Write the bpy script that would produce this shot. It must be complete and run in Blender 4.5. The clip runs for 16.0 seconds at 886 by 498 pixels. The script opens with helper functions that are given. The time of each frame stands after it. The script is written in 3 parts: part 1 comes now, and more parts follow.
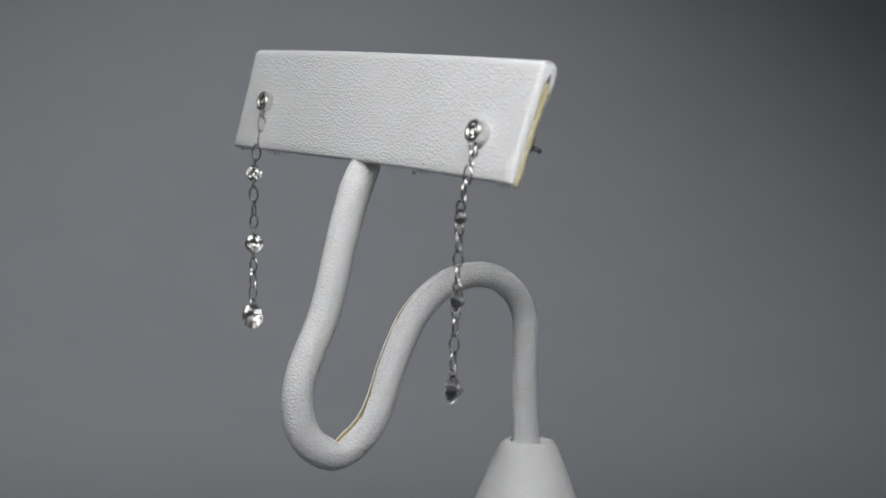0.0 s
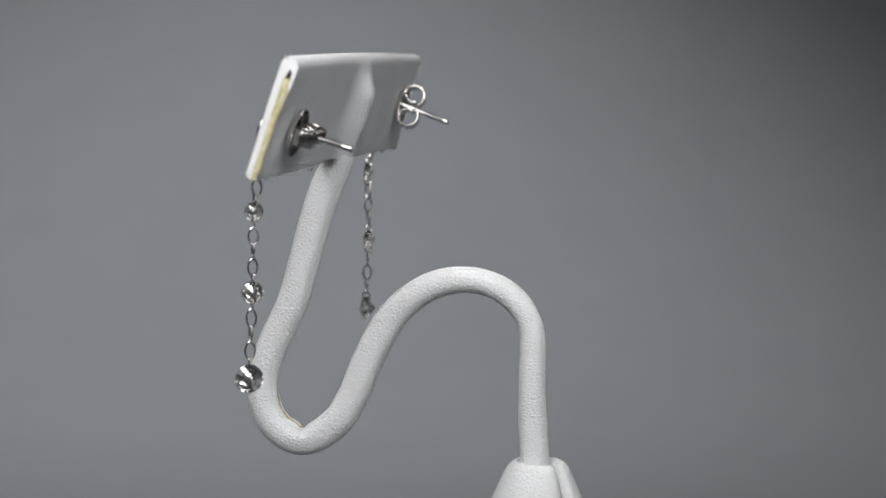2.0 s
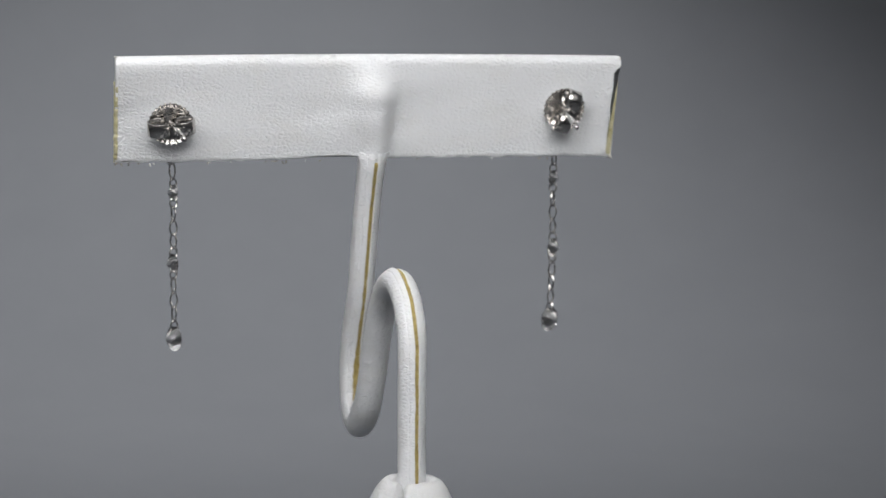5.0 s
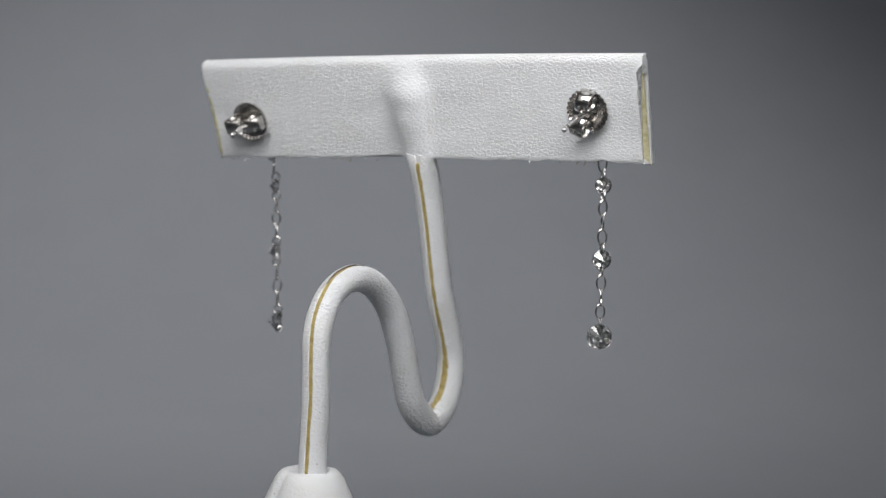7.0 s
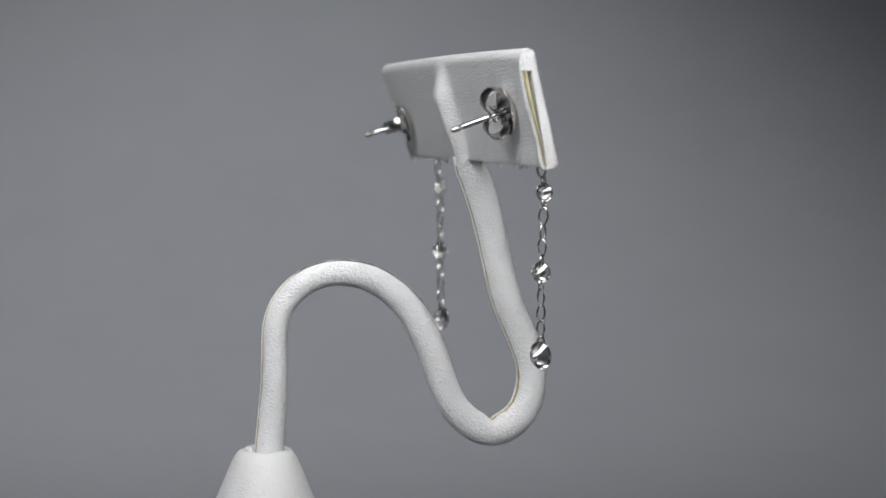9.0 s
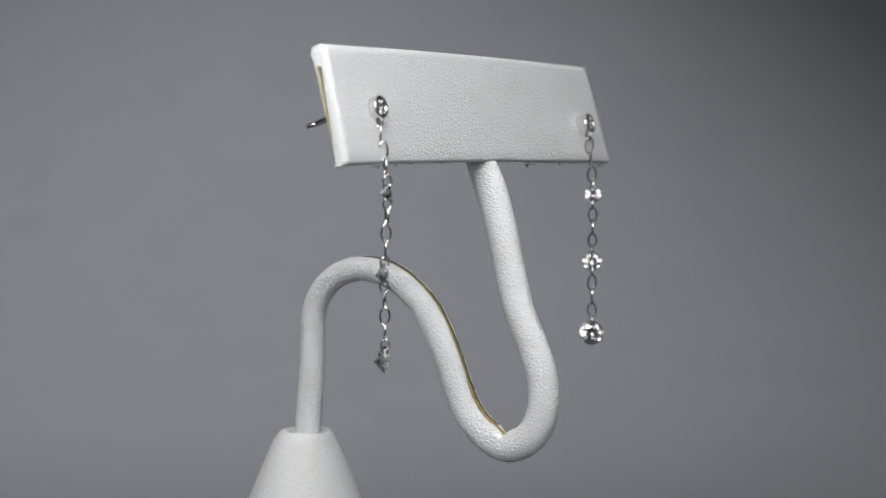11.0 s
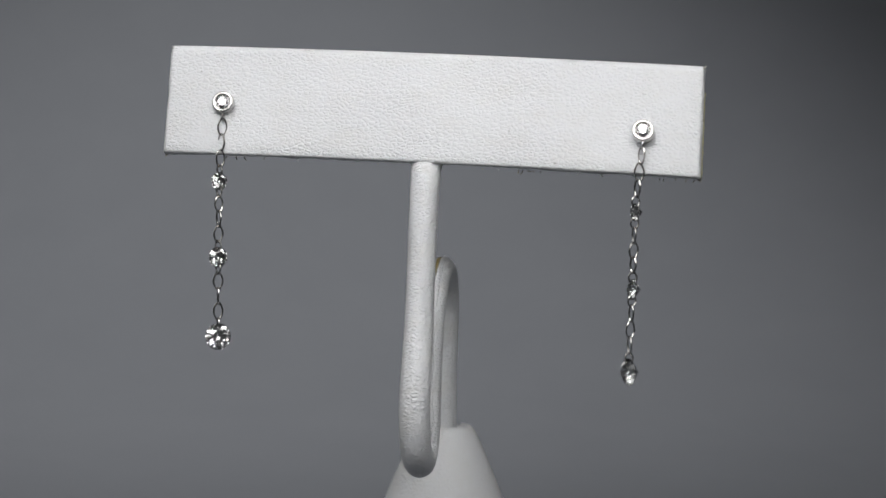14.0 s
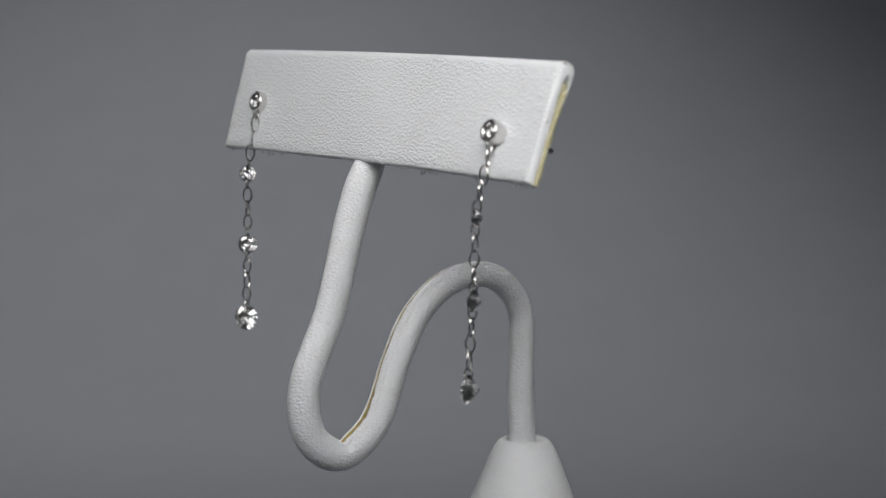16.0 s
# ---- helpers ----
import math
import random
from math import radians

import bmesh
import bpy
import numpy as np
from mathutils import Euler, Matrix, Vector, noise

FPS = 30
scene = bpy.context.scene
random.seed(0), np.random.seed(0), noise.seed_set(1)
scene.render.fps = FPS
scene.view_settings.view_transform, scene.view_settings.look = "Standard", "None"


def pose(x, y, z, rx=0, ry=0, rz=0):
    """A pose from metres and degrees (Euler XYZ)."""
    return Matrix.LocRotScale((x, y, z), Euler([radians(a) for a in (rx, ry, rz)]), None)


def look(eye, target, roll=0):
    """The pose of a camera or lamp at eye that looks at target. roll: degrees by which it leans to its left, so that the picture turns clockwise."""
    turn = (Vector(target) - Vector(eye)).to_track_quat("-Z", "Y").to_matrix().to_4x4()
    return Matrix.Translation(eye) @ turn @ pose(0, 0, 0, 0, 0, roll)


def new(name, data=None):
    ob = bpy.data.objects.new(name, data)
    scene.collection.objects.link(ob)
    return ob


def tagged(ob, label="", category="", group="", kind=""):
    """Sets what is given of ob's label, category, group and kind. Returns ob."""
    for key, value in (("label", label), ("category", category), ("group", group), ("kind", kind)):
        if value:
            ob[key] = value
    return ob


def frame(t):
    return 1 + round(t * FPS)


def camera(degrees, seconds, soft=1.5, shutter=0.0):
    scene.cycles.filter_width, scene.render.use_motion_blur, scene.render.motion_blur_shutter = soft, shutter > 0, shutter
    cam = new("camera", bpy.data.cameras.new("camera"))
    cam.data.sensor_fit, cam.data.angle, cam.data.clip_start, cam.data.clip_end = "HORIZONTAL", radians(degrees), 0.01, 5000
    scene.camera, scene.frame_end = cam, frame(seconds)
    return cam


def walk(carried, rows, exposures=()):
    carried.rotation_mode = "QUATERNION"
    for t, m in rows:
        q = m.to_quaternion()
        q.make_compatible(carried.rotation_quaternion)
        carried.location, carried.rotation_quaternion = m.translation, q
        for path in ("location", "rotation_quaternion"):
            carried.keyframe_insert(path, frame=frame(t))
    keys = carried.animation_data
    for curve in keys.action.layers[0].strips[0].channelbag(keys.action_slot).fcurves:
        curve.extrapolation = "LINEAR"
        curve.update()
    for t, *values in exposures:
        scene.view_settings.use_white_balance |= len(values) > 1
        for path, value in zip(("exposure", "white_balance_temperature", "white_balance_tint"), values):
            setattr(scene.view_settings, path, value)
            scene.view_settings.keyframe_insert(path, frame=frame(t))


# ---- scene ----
# One plan unit is 1.2 mm; the turning axis is x = y = 0, the eye level of the camera is EYE units over the table.
U = 0.0012
EYE = 60.0
TURN0, TURN_RATE = -57.531, -22.2203   # degrees, degrees per second

cam = camera(27.181, 16.0, soft=1.5)
cam.data.dof.use_dof = True
cam.data.dof.focus_distance = 178 * U
cam.data.dof.aperture_fstop = 29.0
eye_pose = pose(0, -183.158 * U, EYE * U, 90 - 5.167, 0, -1.0784) @ pose(0, 0, 0, 0, 0, 1.0654)
walk(cam, [(0.0, eye_pose), (16.0, eye_pose)], exposures=[(0.0, -0.40), (0.5, -0.25), (1.0, -0.15), (2.0, 0.0), (3.5, -0.03), (6.5, -0.12), (7.5, -0.07), (9.0, 0.0), (10.2, 0.0), (11.5, -0.06), (12.5, -0.30), (13.0, -0.42), (13.5, -0.47), (15.0, -0.52), (15.5, -0.50), (16.0, -0.45)])

# ---- light ----
world = bpy.data.worlds.new("world")
scene.world = world
world.use_nodes = True
world.node_tree.nodes["Background"].inputs[0].default_value = (0.55, 0.58, 0.62, 1)
world.node_tree.nodes["Background"].inputs[1].default_value = 0.05


def softbox(name, eye, target, sx, sy, watts, colour=(1, 1, 1)):
    data = bpy.data.lights.new(name, "AREA")
    data.shape, data.size, data.size_y, data.energy, data.color = "RECTANGLE", sx, sy, watts, colour
    ob = new(name, data)
    ob.matrix_world = look(eye, target)
    return ob


key = softbox("key_softbox", (-0.010, -0.112, 0.148), (0, -0.005, 0.066), 0.15, 0.08, 0.110, (1.0, 0.995, 0.99))
key.data.spread = radians(110)
# unseen side pair, added as fill and to make the stones sparkle
softbox("side_fill", (0.17, -0.16, 0.22), (0, 0, 0.075), 0.20, 0.20, 0.075, (1.0, 0.995, 0.99))
softbox("side_fill", (-0.17, -0.16, 0.22), (0, 0, 0.075), 0.20, 0.20, 0.085, (1.0, 0.995, 0.99))
softbox("top_softbox", (-0.02, 0.0, 0.50), (0, 0.0, 0), 0.30, 0.30, 0.12, (0.96, 0.98, 1.0))
# unseen overhead lamp, added to lift the ambient light in stones and metal
softbox("ambient_fill", (0.0, 0.0, 2.15), (0, 0.001, 0), 1.2, 1.2, 3.2, (0.97, 0.985, 1.0))
spot = new("backdrop_lamp", bpy.data.lights.new("backdrop_lamp", "SPOT"))
spot.data.energy, spot.data.spot_size, spot.data.spot_blend, spot.data.shadow_soft_size = 11.4, radians(58), 1.0, 0.03
spot.matrix_world = look((-0.075, 0.12, 0.50), (-0.047, 0.247, 0.0))


# ---- materials ----
def material(name):
    m = bpy.data.materials.new(name)
    m.use_nodes = True
    nt = m.node_tree
    return m, nt, nt.nodes["Principled BSDF"]


def node(nt, kind, **values):
    n = nt.nodes.new(kind)
    for key, value in values.items():
        n.inputs[key].default_value = value
    return n


def leather(name, colour, cell, relief, rough, stretch=(1, 1, 1), stain=0.0, fade_low=0.4, crack=0.2):
    """White pebbled leatherette: cell is the grain's size in units."""
    m, nt, p = material(name)
    link = nt.links.new
    co = nt.nodes.new("ShaderNodeTexCoord")
    mp = node(nt, "ShaderNodeMapping", Scale=tuple(s / U for s in stretch))
    link(co.outputs["Object"], mp.inputs["Vector"])
    warp = node(nt, "ShaderNodeTexNoise", Scale=1.7 / cell, Detail=2.0, Roughness=0.5)
    link(mp.outputs[0], warp.inputs["Vector"])
    mix = nt.nodes.new("ShaderNodeVectorMath")
    mix.operation = "MULTIPLY_ADD"
    mix.inputs[1].default_value = (0.7 * cell, 0.7 * cell, 0.7 * cell)
    link(warp.outputs["Color"], mix.inputs[0])
    link(mp.outputs[0], mix.inputs[2])
    vor = node(nt, "ShaderNodeTexVoronoi", Scale=1.0 / cell, Randomness=0.9)
    vor.feature = "DISTANCE_TO_EDGE"
    link(mix.outputs[0], vor.inputs["Vector"])
    ramp = nt.nodes.new("ShaderNodeMapRange")
    ramp.inputs["From Max"].default_value = crack
    ramp.interpolation_type = "SMOOTHSTEP"
    link(vor.outputs["Distance"], ramp.inputs["Value"])
    # where the skin is stretched the grain fades
    fade = node(nt, "ShaderNodeTexNoise", Scale=0.16, Detail=2.0)
    link(mp.outputs[0], fade.inputs["Vector"])
    fr = nt.nodes.new("ShaderNodeMapRange")
    fr.inputs["From Min"].default_value, fr.inputs["From Max"].default_value = 0.38, 0.62
    fr.inputs["To Min"].default_value = fade_low
    link(fade.outputs["Fac"], fr.inputs["Value"])
    cut = nt.nodes.new("ShaderNodeMath")
    cut.operation = "MULTIPLY"
    link(ramp.outputs[0], cut.inputs[0])
    link(fr.outputs[0], cut.inputs[1])
    fine = node(nt, "ShaderNodeTexNoise", Scale=1.9 / cell, Detail=4.0)
    link(mp.outputs[0], fine.inputs["Vector"])
    add = nt.nodes.new("ShaderNodeMath")
    add.operation = "MULTIPLY_ADD"
    add.inputs[1].default_value = 0.7
    link(fine.outputs["Fac"], add.inputs[0])
    link(cut.outputs[0], add.inputs[2])
    swell = node(nt, "ShaderNodeTexNoise", Scale=0.45, Detail=1.0)
    link(mp.outputs[0], swell.inputs["Vector"])
    add2 = nt.nodes.new("ShaderNodeMath")
    add2.operation = "MULTIPLY_ADD"
    add2.inputs[1].default_value = 0.9
    link(swell.outputs["Fac"], add2.inputs[0])
    link(add.outputs[0], add2.inputs[2])
    bump = node(nt, "ShaderNodeBump", Strength=1.0, Distance=relief * U)
    link(add2.outputs[0], bump.inputs["Height"])
    link(bump.outputs[0], p.inputs["Normal"])
    # faint soiling at a large scale, specks at a small one
    dirt = node(nt, "ShaderNodeTexNoise", Scale=0.30, Detail=6.0, Roughness=0.7)
    link(mp.outputs[0], dirt.inputs["Vector"])
    dr = nt.nodes.new("ShaderNodeMapRange")
    dr.inputs["From Min"].default_value, dr.inputs["From Max"].default_value = 0.45, 0.75
    dr.inputs["To Max"].default_value = 0.16 + stain
    link(dirt.outputs["Fac"], dr.inputs["Value"])
    cm = nt.nodes.new("ShaderNodeMix")
    cm.data_type = "RGBA"
    cm.inputs[6].default_value = (*colour, 1)
    cm.inputs[7].default_value = (0.62, 0.58, 0.48, 1)
    link(dr.outputs[0], cm.inputs[0])
    speck = node(nt, "ShaderNodeTexVoronoi", Scale=0.28)
    link(mp.outputs[0], speck.inputs["Vector"])
    sr = nt.nodes.new("ShaderNodeMapRange")
    sr.inputs["From Min"].default_value, sr.inputs["From Max"].default_value = 0.022, 0.034
    sr.inputs["To Min"].default_value, sr.inputs["To Max"].default_value = 0.45, 0.0
    link(speck.outputs["Distance"], sr.inputs["Value"])
    cs = nt.nodes.new("ShaderNodeMix")
    cs.data_type = "RGBA"
    cs.inputs[7].default_value = (0.16, 0.14, 0.11, 1)
    link(sr.outputs[0], cs.inputs[0])
    link(cm.outputs[2], cs.inputs[6])
    link(cs.outputs[2], p.inputs["Base Color"])
    p.inputs["Roughness"].default_value = rough
    p.inputs["Specular IOR Level"].default_value = 0.35
    return m


def noisy(name, low, high, scale, rough, relief=0.0, metal=0.0):
    """A surface whose colour wanders between two, with a fine relief; scale per unit."""
    m, nt, p = material(name)
    link = nt.links.new
    co = nt.nodes.new("ShaderNodeTexCoord")
    mp = node(nt, "ShaderNodeMapping", Scale=(1 / U, 1 / U, 1 / U))
    link(co.outputs["Object"], mp.inputs["Vector"])
    n = node(nt, "ShaderNodeTexNoise", Scale=scale, Detail=5.0, Roughness=0.65)
    link(mp.outputs[0], n.inputs["Vector"])
    ramp = nt.nodes.new("ShaderNodeValToRGB")
    ramp.color_ramp.elements[0].position, ramp.color_ramp.elements[1].position = 0.32, 0.68
    ramp.color_ramp.elements[0].color, ramp.color_ramp.elements[1].color = (*low, 1), (*high, 1)
    link(n.outputs["Fac"], ramp.inputs["Fac"])
    link(ramp.outputs["Color"], p.inputs["Base Color"])
    p.inputs["Roughness"].default_value, p.inputs["Metallic"].default_value = rough, metal
    if relief:
        b = node(nt, "ShaderNodeBump", Strength=1.0, Distance=relief * U)
        link(n.outputs["Fac"], b.inputs["Height"])
        link(b.outputs[0], p.inputs["Normal"])
    return m


WHITE = (0.795, 0.803, 0.82)
LEATHER_BAR = leather("bar_leatherette", WHITE, 0.43, 0.054, 0.5, (0.78, 1, 1.15), 0.0, 0.58, 0.30)
LEATHER_STEM = leather("stem_leatherette", WHITE, 0.50, 0.072, 0.5, (0.78, 1, 1.30), 0.06, 0.55, 0.30)
LEATHER_BASE = leather("base_leatherette", (0.74, 0.745, 0.755), 0.46, 0.050, 0.55, stain=0.06, crack=0.30)
GLUE = noisy("dried_glue", (0.26, 0.19, 0.055), (0.50, 0.40, 0.15), 2.2, 0.6, 0.12)
GLUE_EDGE = noisy("pale_dried_glue", (0.38, 0.34, 0.15), (0.68, 0.64, 0.45), 1.8, 0.65, 0.12)
SEAM_DARK = noisy("dark_seam_strip", (0.035, 0.032, 0.03), (0.16, 0.15, 0.14), 2.6, 0.45, 0.10)
FIBRE = noisy("frayed_fibre", (0.10, 0.085, 0.06), (0.36, 0.31, 0.22), 1.5, 0.9)
NUB = noisy("pale_fibre", (0.55, 0.53, 0.48), (0.80, 0.79, 0.76), 1.5, 0.9)
METAL = noisy("white_gold", (0.64, 0.625, 0.61), (0.80, 0.785, 0.77), 0.8, 0.24, 0.0, 1.0)
METAL_WORN = noisy("worn_white_gold", (0.44, 0.42, 0.40), (0.74, 0.72, 0.70), 1.6, 0.17, 0.02, 1.0)
PAPER = noisy("grey_backdrop_paper", (0.130, 0.1365, 0.1495), (0.138, 0.1445, 0.1575), 0.05, 0.85)
PAINT = noisy("pale_wall_paint", (0.62, 0.62, 0.625), (0.68, 0.68, 0.685), 0.01, 0.8)

DIAMOND = bpy.data.materials.new("clear_diamond")
DIAMOND.use_nodes = True
dn = DIAMOND.node_tree
dn.nodes.clear()
glass = dn.nodes.new("ShaderNodeBsdfGlass")
glass.inputs["IOR"].default_value, glass.inputs["Roughness"].default_value = 2.42, 0.0
glass.inputs["Color"].default_value = (1.0, 1.0, 1.0, 1)
dn.links.new(glass.outputs[0], dn.nodes.new("ShaderNodeOutputMaterial").inputs["Surface"])


# ---- mesh helpers ----
def part(name, bm, mat, parent, label="", smooth=True):
    """Links a bmesh, given in units, as one mesh object under its thing."""
    bmesh.ops.recalc_face_normals(bm, faces=bm.faces)
    bmesh.ops.scale(bm, vec=(U, U, U), verts=bm.verts)
    me = bpy.data.meshes.new(name)
    bm.to_mesh(me)
    bm.free()
    me.materials.append(mat)
    me.polygons.foreach_set("use_smooth", [smooth] * len(me.polygons))
    if smooth:
        me.set_sharp_from_angle(angle=radians(48))
    ob = new(name, me)
    ob.parent = parent
    if label:
        tagged(ob, label)
    return ob


def rings_mesh(rings, closed=True, caps=True, bm=None):
    """Skins rings of points of equal number."""
    bm = bm or bmesh.new()
    made = [[bm.verts.new(p) for p in r] for r in rings]
    n = len(rings[0])
    for a, b in zip(made, made[1:]):
        for i in range(n if closed else n - 1):
            j = (i + 1) % n
            bm.faces.new((a[i], a[j], b[j], b[i]))
    if caps:
        bm.faces.new(made[0][::-1])
        bm.faces.new(made[-1])
    return bm


def spline(points, steps):
    """A smooth curve through the points (Catmull-Rom)."""
    pts = [Vector(p) for p in points]
    pts = [2 * pts[0] - pts[1]] + pts + [2 * pts[-1] - pts[-2]]
    out = []
    for a, b, c, d in zip(pts, pts[1:], pts[2:], pts[3:]):
        for k in range(steps):
            t = k / steps
            out.append(0.5 * (2 * b + (c - a) * t + (2 * a - 5 * b + 4 * c - d) * t * t + (3 * b - a - 3 * c + d) * t ** 3))
    out.append(pts[-2])
    return out


def tube(points, radius, sides=8, bm=None, caps=True, taper=None):
    """A round wire along the points."""
    rings = []
    ref = Vector((0.3, 0.5, 0.81))
    for k, p in enumerate(points):
        t = (points[min(k + 1, len(points) - 1)] - points[max(k - 1, 0)]).normalized()
        n = t.cross(ref).normalized()
        b = t.cross(n)
        r = radius * (taper[k] if taper else 1)
        rings.append([p + r * (math.cos(a) * n + math.sin(a) * b) for a in (2 * math.pi * i / sides for i in range(sides))])
    return rings_mesh(rings, True, caps, bm)


def lathe(profile, sides, wobble=None):
    """Turns (radius, height) pairs round z; wobble(angle, k) scales the radius."""
    rings = []
    for k, (r, h) in enumerate(profile):
        rings.append([Vector((r * math.cos(a) * (wobble(a, k) if wobble else 1), r * math.sin(a) * (wobble(a, k) if wobble else 1), h))
                      for a in (2 * math.pi * i / sides for i in range(sides))])
    return rings_mesh(rings)


def placed(bm, m):
    bmesh.ops.transform(bm, matrix=m, verts=bm.verts)
    return bm


def thing(name, x, y, z, label, category, group=""):
    """An empty at a place given in units, with z over the table."""
    ob = new(name)
    ob.empty_display_size = 0.005
    ob.matrix_world = Matrix.Translation((x * U, y * U, z * U))
    return tagged(ob, label, category, group)


# ---- setting ----
def backdrop():
    """A sheet of paper that runs from under the stand up behind it in one curve."""
    line = [(-0.60, 0.0), (0.0, 0.0), (0.16, 0.0)]
    r = 0.22
    line += [(0.16 + r * math.sin(a), r - r * math.cos(a)) for a in (radians(6 * i) for i in range(1, 16))]
    line += [(0.38, 0.5), (0.38, 0.9)]
    bm = bmesh.new()
    rings = []
    for k in range(25):
        x = -0.6 + 0.05 * k
        rings.append([Vector((x, y, z)) / U for y, z in line] + [Vector((x, y + 0.001, z - 0.001)) / U for y, z in reversed(line)])
    ob = part("backdrop", rings_mesh(rings, bm=bm), PAPER, None, "plain grey seamless paper backdrop curving up behind the stand")
    tagged(ob, category="backdrop", kind="structure")


def box_bm(x0, x1, y0, y1, z0, z1):
    bm = bmesh.new()
    bmesh.ops.create_cube(bm, size=1.0, matrix=Matrix.Translation(((x0 + x1) / 2, (y0 + y1) / 2, (z0 + z1) / 2)) @ Matrix.Diagonal((x1 - x0, y1 - y0, z1 - z0, 1)))
    bmesh.ops.scale(bm, vec=(1 / U, 1 / U, 1 / U), verts=bm.verts)
    return bm


# an unseen room added round the set; its pale surfaces bounce light
def room():
    for name, size in (("floor", (-1.6, 1.6, -1.6, 1.6, -0.06, -0.004)), ("ceiling", (-1.6, 1.6, -1.6, 1.6, 2.2, 2.3)),
                       ("wall_north", (-1.6, 1.6, 1.5, 1.6, -0.004, 2.2)), ("wall_south", (-1.6, 1.6, -1.6, -1.5, -0.004, 2.2)),
                       ("wall_east", (1.5, 1.6, -1.5, 1.5, -0.004, 2.2)), ("wall_west", (-1.6, -1.5, -1.5, 1.5, -0.004, 2.2))):
        tagged(part(name, box_bm(*size), PAINT, None, "plain pale surface, unseen, added to close the place", False), category=name.split("_")[0], kind="structure")


backdrop()
room()

# ---- the stand ----
stand = thing("earring_stand", 0, 0, 0, "white leatherette earring stand with a wide bar on an S-shaped stem", "earring stand")

# mid surface of the bar: its four corners, seen from the front
TOP_L, TOP_R = Vector((-23.14, -4.55, EYE + 3.20)), Vector((28.86, -4.19, EYE + 2.00))
LOW_L, LOW_R = Vector((-23.17, -7.15, EYE - 7.34)), Vector((28.72, -7.68, EYE - 8.58))
TALL = 10.85
HALF = 0.85
STEM_X = 2.65


def bar_point(u, s, n):
    """A point of the bar: u along it (0 to 1), s units up from its lower edge, n units behind its mid surface."""
    v = s / TALL
    low, top = LOW_L.lerp(LOW_R, u), TOP_L.lerp(TOP_R, u)
    up = (top - low).normalized()
    back = (LOW_R - LOW_L).normalized().cross(up) * -1
    p = low.lerp(top, v) + back * -n if back.y < 0 else low.lerp(top, v) + back * n
    p.z += 0.22 * (1 - (2 * u - 1) ** 2)
    return p


def smooth_step(a, b, x):
    t = min(max((x - a) / (b - a), 0), 1)
    return t * t * (3 - 2 * t)


def ridge(u, s):
    """How far the stem's end pushes out the back of the bar."""
    x = -23.14 + 51.9 * u
    height = (0.95 + 0.45 * smooth_step(0, 5, s)) * (1 - smooth_step(6.4, 9.8, s))
    width = 1.42 + 0.62 * smooth_step(0, 8.5, s)
    dx = (x - STEM_X - 0.03 * s) / width
    bulge = math.exp(-(dx / 1.2) ** 2.6) if dx > 0 else math.exp(-abs(dx) ** 5.0)
    crest = 0.34 * (math.exp(-(dx / 0.9) ** 2) if dx > 0 else math.exp(-(dx / 0.6) ** 4)) * smooth_step(5.5, 8.0, s) * (1 - smooth_step(9.6, 10.6, s))
    soft = 0.10 * noise.noise((x * 0.22, s * 0.25, 3.1)) + 0.12 * math.exp(-((x - STEM_X) / 6.0) ** 2) * (1 - smooth_step(8, 10.5, s))
    return height * bulge + crest + soft * (1 - smooth_step(9.2, 10.2, s))


def pinched(u, s):
    """How far the back layer lies in from the thickness of the rolled top edge; it flares out again at one end."""
    below = 1 - smooth_step(TALL - 6.0, TALL - 0.6, s)
    ends = smooth_step(0.80, 0.98, u) + 0.4 * (1 - smooth_step(0.03, 0.16, u))
    flare = 0.26 * (1 - smooth_step(0.010, 0.046, u)) * smooth_step(2.0, 7.0, s)
    close = 0.14 * smooth_step(0.955, 0.965, u) * (1 - smooth_step(3.0, 8.0, s))
    folds = 0.10 * noise.noise((u * 26, s * 0.12, 2.2)) + 0.09 * noise.noise((u * 11 + s * 0.25, s * 0.5, 6.2))
    return below * (0.10 + 0.26 * ends + close - flare + folds)


